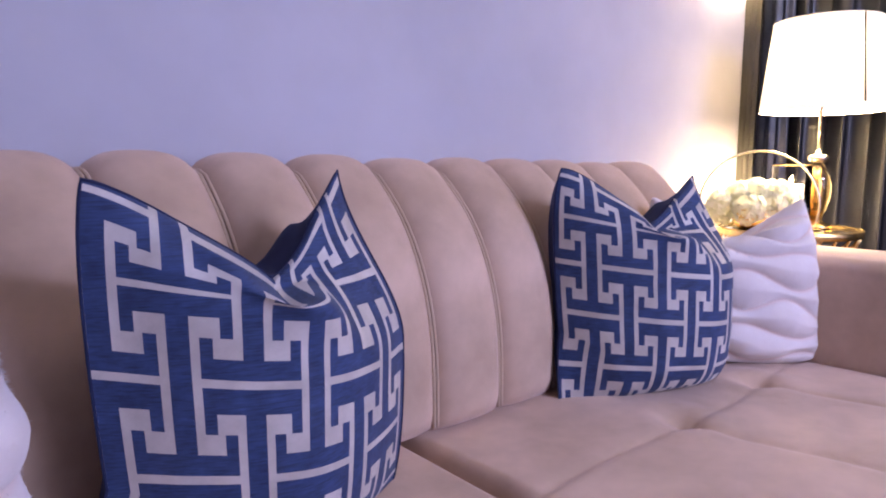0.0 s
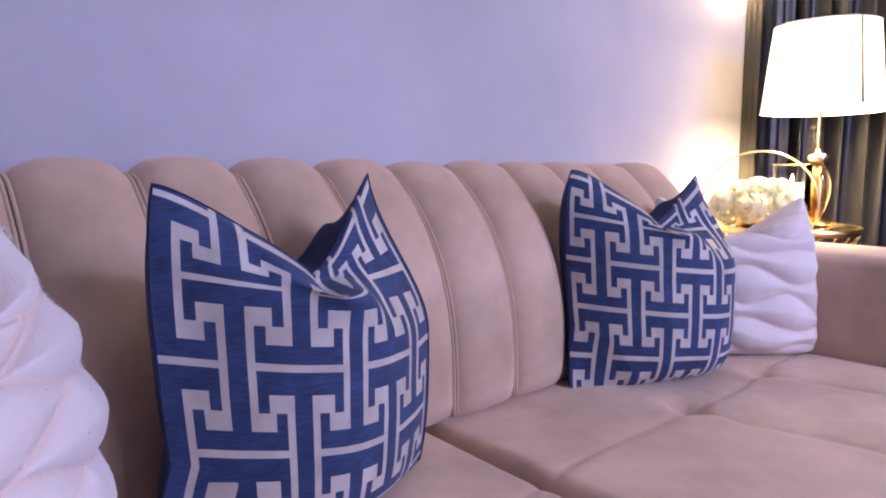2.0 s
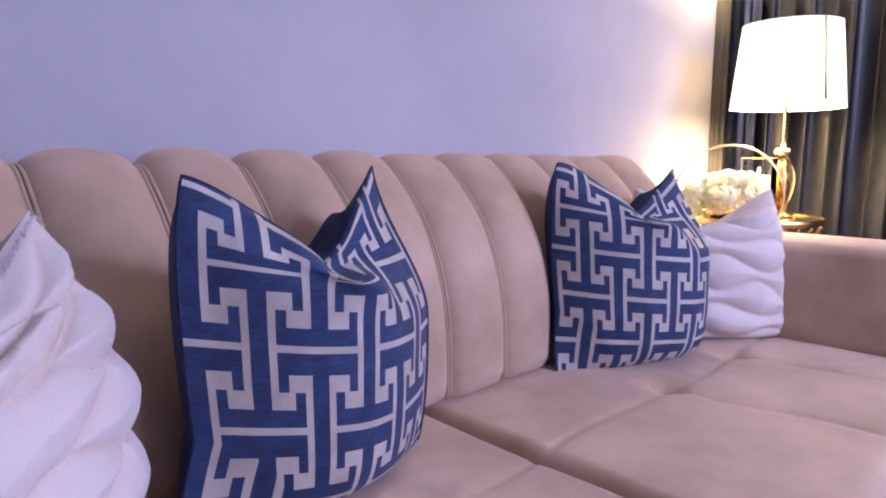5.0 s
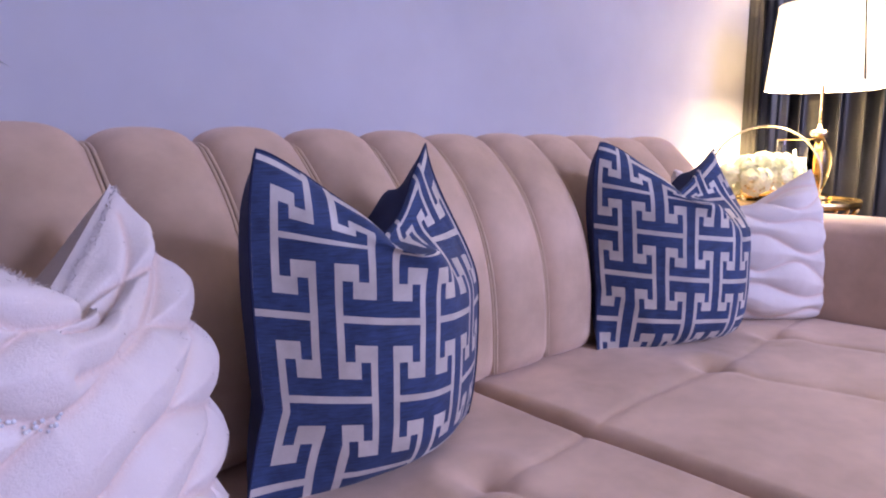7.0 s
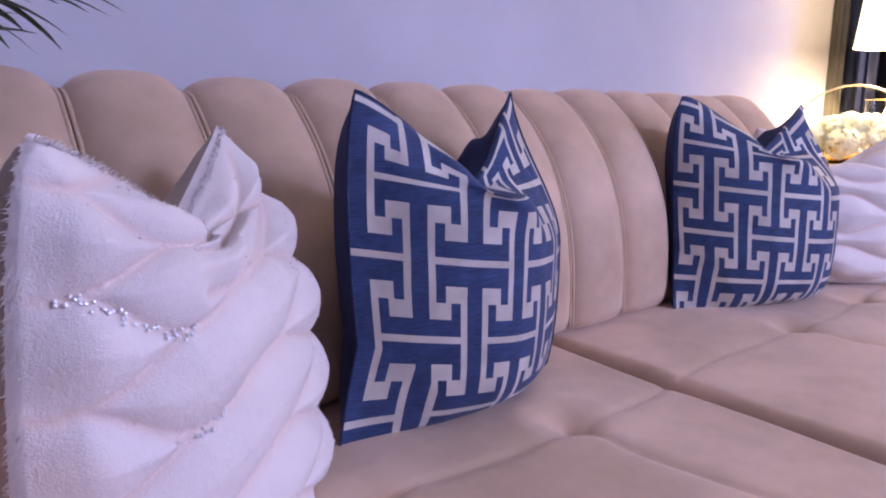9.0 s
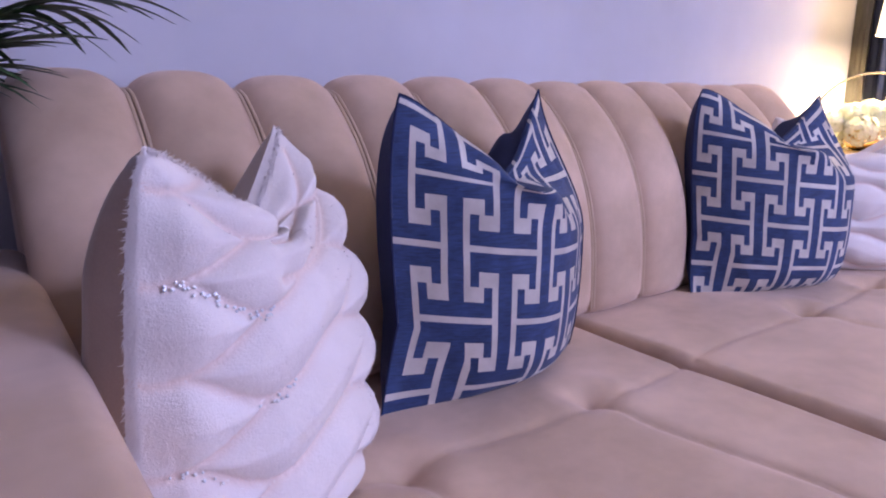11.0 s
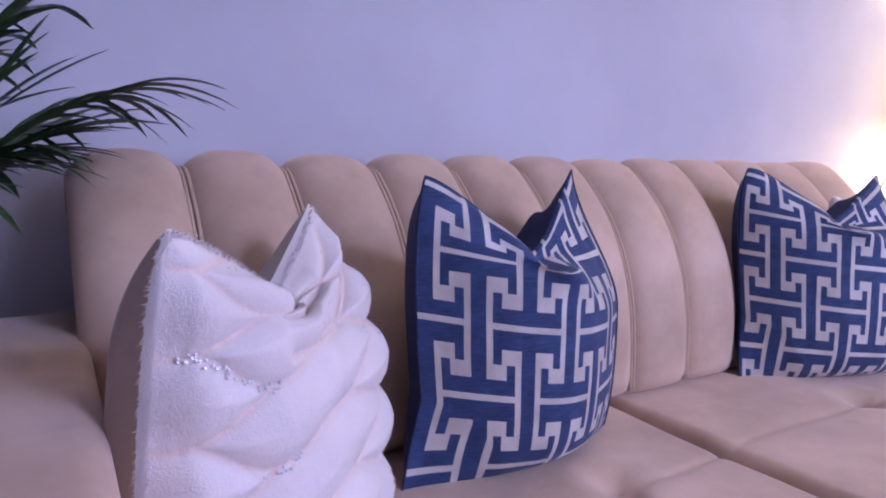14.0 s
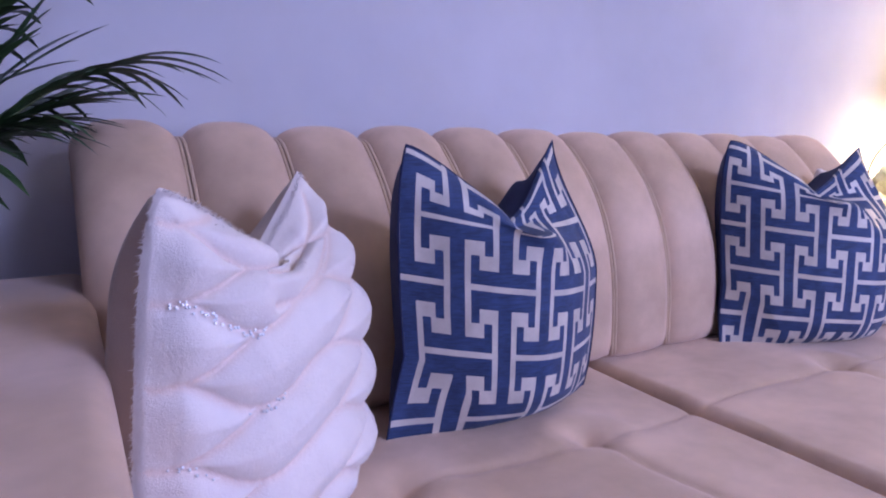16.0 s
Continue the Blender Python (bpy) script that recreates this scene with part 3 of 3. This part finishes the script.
part("lower_ring", tube([(0.15 * math.cos(a), 0.15 * math.sin(a), TZ - 0.075) for a in np.linspace(0, 2 * math.pi, 49)], 0.005), GOLD, table)
for k in range(24):
    a = 2 * math.pi * k / 24
    part("rib", tube([(r * math.cos(a), r * math.sin(a), z) for r, z in ((0.203, TZ - 0.008), (0.190, TZ - 0.040), (0.150, TZ - 0.075))], 0.0035, 6), GOLD, table)
for k in range(3):
    a = 2 * math.pi * k / 3 + 0.5
    part("leg", tube([(r * math.cos(a), r * math.sin(a), z) for r, z in ((0.15, TZ - 0.075), (0.12, 0.35), (0.17, 0.005))], 0.007, 8), GOLD, table)

LX, LY = 2.40, 1.330
lamp = thing("table_lamp", "table lamp with an amber glass body and lit white drum shade", "lamp", (LX, LY, TZ))
part("base", lathe([(0.0, 0.0), (0.052, 0.0), (0.052, 0.010), (0.046, 0.014), (0.030, 0.020), (0.022, 0.030), (0.0, 0.030)], 40), GOLD, lamp, "gold foot")
part("body", lathe([(0.022, 0.028), (0.034, 0.055), (0.043, 0.100), (0.045, 0.135), (0.038, 0.170), (0.024, 0.195), (0.017, 0.205), (0.017, 0.212)], 48), AMBER, lamp, "amber glass vase-shaped body")
part("inner_core", lathe([(0.0, 0.030), (0.014, 0.030), (0.022, 0.10), (0.020, 0.14), (0.010, 0.20), (0.0, 0.2)], 32), GOLD, lamp)
part("collar", lathe([(0.017, 0.208), (0.026, 0.212), (0.030, 0.222), (0.028, 0.232), (0.010, 0.235), (0.006, 0.250)], 40), PALEGOLD, lamp)
part("stem", tube([(0, 0, 0.23), (0, 0, 0.62)], 0.0055, 12), PALEGOLD, lamp)


def shade_mesh():
    """An open drum wall, wider below."""
    bm = bmesh.new()
    rings = [[bm.verts.new((r * math.cos(2 * math.pi * k / 72), r * math.sin(2 * math.pi * k / 72), z)) for k in range(72)] for r, z in ((0.178, 0.368), (0.150, 0.640))]
    for k in range(72):
        bm.faces.new((rings[0][k], rings[0][(k + 1) % 72], rings[1][(k + 1) % 72], rings[1][k]))
    return bm


shade = part("shade", shade_mesh(), LINEN, lamp, "glowing white linen drum shade")
for r, z in ((0.178, 0.368), (0.150, 0.640)):
    part("rim", tube([(r * math.cos(a), r * math.sin(a), z) for a in np.linspace(0, 2 * math.pi, 73)], 0.002, 6), LINEN, shade)
SEAM_A = math.radians(-155 + 31)
part("seam", tube([(0.1785 * math.cos(SEAM_A), 0.1785 * math.sin(SEAM_A), 0.385), (0.1512 * math.cos(SEAM_A), 0.1512 * math.sin(SEAM_A), 0.638)], 0.0028, 6), LINING, shade, "dark vertical seam in the shade")
for k in range(3):
    a = 2 * math.pi * k / 3
    part("spider", tube([(0, 0, 0.615), (0.150 * math.cos(a), 0.150 * math.sin(a), 0.636)], 0.0015, 6), PALEGOLD, shade)


def cylinder_wall(r, z0, z1, steps=48):
    """An open round wall on a flat bottom."""
    ring = [(r * math.cos(2 * math.pi * k / steps), r * math.sin(2 * math.pi * k / steps)) for k in range(steps)]
    bm = grid_mesh([[(x, y, z) for x, y in ring] for z in (z0, (z0 + z1) / 2, z1)], close=True)
    bm.verts.ensure_lookup_table()
    bm.faces.new(bm.verts[:steps][::-1])
    return bm


# candle in a hurricane glass
CX, CY = 2.304, 1.369
candle_glass = thing("candle_holder", "clear hurricane glass with a gold rim holding a lit candle", "candle holder", (CX, CY, TZ))
part("glass", cylinder_wall(0.0565, 0.002, 0.200), GLASS, candle_glass)
part("rim", tube([(0.0565 * math.cos(a), 0.0565 * math.sin(a), 0.2005) for a in np.linspace(0, 2 * math.pi, 49)], 0.0018, 6), GOLD, candle_glass)
candle = thing("candle", "lit cream pillar candle inside the hurricane glass", "candle", (CX, CY, TZ + 0.006))
part("wax", lathe([(0.0, 0.0), (0.036, 0.0), (0.036, 0.132), (0.033, 0.136), (0.020, 0.131), (0.0, 0.130)], 32), WAX, candle)
part("wick", tube([(0, 0, 0.130), (0.001, 0, 0.142)], 0.001, 5), BLACKWOOD, candle)
part("flame", lathe([(0.0, 0.138), (0.0035, 0.144), (0.004, 0.149), (0.002, 0.159), (0.0, 0.166)], 12), FLAME, candle, "small bright flame")

# flower basket with a hoop handle
BX, BY = 2.150, 1.405
basket = thing("flower_basket", "gold basket with a tall thin hoop handle", "basket", (BX, BY, TZ))
part("bowl", lathe([(0.0, 0.0), (0.050, 0.0), (0.066, 0.03), (0.072, 0.07), (0.069, 0.07), (0.062, 0.03), (0.0, 0.006)], 40), GOLD, basket)
HA = math.atan2(-0.92, 0.39)
part("hoop", tube([(0.165 * math.cos(a) * math.cos(HA), 0.165 * math.cos(a) * math.sin(HA), 0.078 + 0.165 * math.sin(a)) for a in np.linspace(-0.55, math.pi + 0.55, 60)], 0.0035, 8), PALEGOLD, basket, "thin pale gold hoop handle")
flowers = thing("hydrangea", "bunch of white hydrangea blossoms in the basket", "flowers", (BX, BY, TZ + 0.07))


def blossom_mesh(seed):
    """One mophead: many four-petalled florets over a ball."""
    rng = random.Random(seed)
    bm = bmesh.new()
    for _ in range(150):
        d = Vector((rng.gauss(0, 1), rng.gauss(0, 1), rng.gauss(0.35, 0.9))).normalized()
        c = d * 0.046 * rng.uniform(0.86, 1.08)
        a = d.orthogonal().normalized()
        b = d.cross(a)
        spin, size = rng.uniform(0, 6.28), rng.uniform(0.009, 0.014)
        for k in range(4):
            e = a * math.cos(spin + k * math.pi / 2) + b * math.sin(spin + k * math.pi / 2)
            f = d.cross(e)
            pts = [c, c + e * size * 0.6 + f * size * 0.5 + d * 0.002, c + e * size * 1.15 + d * 0.0005, c + e * size * 0.6 - f * size * 0.5 + d * 0.002]
            bm.faces.new([bm.verts.new(p) for p in pts])
    return bm


for k, (dx, dy, dz) in enumerate(((-0.055, 0.085, 0.008), (-0.02, 0.045, 0.035), (0.0, 0.0, 0.045), (0.025, -0.04, 0.040), (0.04, -0.062, 0.03), (-0.05, 0.0, 0.0), (0.0, -0.045, 0.0), (-0.03, 0.10, -0.01))):
    b = part("blossom", blossom_mesh(k), PETAL, flowers, smooth=False)
    b.location = (dx, dy, dz)
part("stem", tube([(0, 0, -0.06), (0, 0, 0.03)], 0.02, 8), STALK, flowers)

# ---- palm beside the sofa ----
PX, PY = -0.594, 1.33
palm = thing("palm", "areca palm with arching dark green fronds in a pot", "plant", (PX, PY, 0))
part("pot", lathe([(0.0, 0.0), (0.12, 0.0), (0.155, 0.30), (0.16, 0.32), (0.145, 0.32), (0.14, 0.28), (0.0, 0.28)], 40), POT, palm)
part("soil", lathe([(0.0, 0.281), (0.139, 0.281), (0.0, 0.29)], 32), SOIL, palm)


def frond(root, tip, rise, leaflets, length, seed, droop=0.5, lift=0.12):
    """A frond: an arching rib with narrow folded leaflets on both sides. Returns rib and leaf meshes."""
    rng = random.Random(seed)
    root, tip = Vector(root), Vector(tip)
    mid = (root + tip) / 2 + Vector((0, 0, rise))
    curve = lambda t: root * float((1 - t) ** 2) + mid * float(2 * t * (1 - t)) + tip * float(t * t)
    rib = tube([curve(t) for t in np.linspace(0, 1, 24)], 0.004, 6, taper=[1 - 0.8 * t for t in np.linspace(0, 1, 24)])
    blades = []
    for k in range(leaflets):
        t = min(1, 0.34 + 0.66 * (k + rng.uniform(-0.3, 0.3)) / leaflets)
        p = curve(t)
        d = (curve(min(1, t + 0.02)) - curve(t - 0.02)).normalized()
        s = d.cross(Vector((0, 0, 1))).normalized() * (1 if k % 2 else -1)
        ang = math.radians(62 - 48 * (t - 0.34) / 0.66 + rng.uniform(-8, 8))
        way = (d * math.cos(ang) + s * math.sin(ang) + Vector((0, 0, rng.uniform(0.0, 2 * lift)))).normalized()
        ln = length * (1.1 - 0.3 * t) * rng.uniform(0.8, 1.1)
        wid = 0.0098 * rng.uniform(0.75, 1.15)
        sag = droop * rng.uniform(0.6, 1.3)
        rows = []
        for m in range(9):
            f = m / 8
            q = p + way * ln * f + Vector((0, 0, -sag * ln * f * f))
            across = way.cross(Vector((0, 0, 1))).normalized()
            w = wid * (math.sin(math.pi * min(1, 0.12 + 0.88 * f)) ** 0.6 if f < 1 else 0.03)
            rows.append([q - across * w + Vector((0, 0, 0.3 * w)), q, q + across * w + Vector((0, 0, 0.3 * w))])
        blades.append(grid_mesh(rows))
    return rib, blades


FRONDS = [
    ((0.02, 0.0, 0.29), (0.530, 0.08, 0.982), 0.26, 48, 0.22, 1, 0.6, 0.14),
    ((0.0, 0.02, 0.29), (0.400, 0.07, 0.947), 0.26, 44, 0.20, 2, 0.15, 0.60),
    ((0.0, -0.02, 0.29), (0.530, 0.06, 1.152), 0.22, 36, 0.22, 4, 0.45, 0.10),
    ((-0.02, 0.0, 0.29), (0.480, 0.13, 0.937), 0.25, 44, 0.18, 3, 0.25, 0.10),
    ((0.0, 0.0, 0.29), (0.420, 0.10, 0.902), 0.25, 44, 0.18, 7, 0.35, 0.08),
    ((0.0, 0.0, 0.29), (0.380, 0.02, 1.062), 0.25, 40, 0.20, 9, 0.5, 0.15),
    ((0.0, 0.0, 0.29), (-0.45, -0.15, 1.132), 0.3, 26, 0.22, 5, 0.5, 0.12),
    ((0.0, 0.0, 0.29), (-0.2, -0.5, 1.032), 0.3, 26, 0.22, 6, 0.5, 0.12),
    ((0.0, 0.0, 0.29), (0.08, -0.45, 0.982), 0.3, 26, 0.22, 8, 0.5, 0.12),
    ((0.0, 0.0, 0.29), (0.380, 0.05, 0.892), 0.26, 44, 0.18, 12, 0.45, 0.10),
]
for root, tip, rise, n, ln, seed, dr, lift in FRONDS:
    rib, leaves = frond(root, tip, rise, n, ln, seed, dr, lift)
    fr = part("frond", rib, STALK, palm)
    for blade in leaves:
        part("leaflet", blade, LEAF, fr)

# ---- added light fitting and window for the two fills, out of view ----
panel = tagged(mesh_object("added_ceiling_light", box((1.17, -2.48, 2.515), (2.33, -1.52, 2.6), 0.01), WHITEPAINT, False), "added flat white ceiling light, out of view, giving violet fill light", "ceiling light")
part("diffuser", box((1.20, -2.45, 2.508), (2.30, -1.55, 2.514)), FILL_PANEL, panel, "glowing violet diffuser of the added ceiling light", smooth=False)
window = tagged(mesh_object("added_window", box((0.75, -2.598, 0.75), (2.65, -2.57, 2.25), 0.004), WHITEPAINT, False), "added white window, unseen behind the camera", "window", kind="structure")
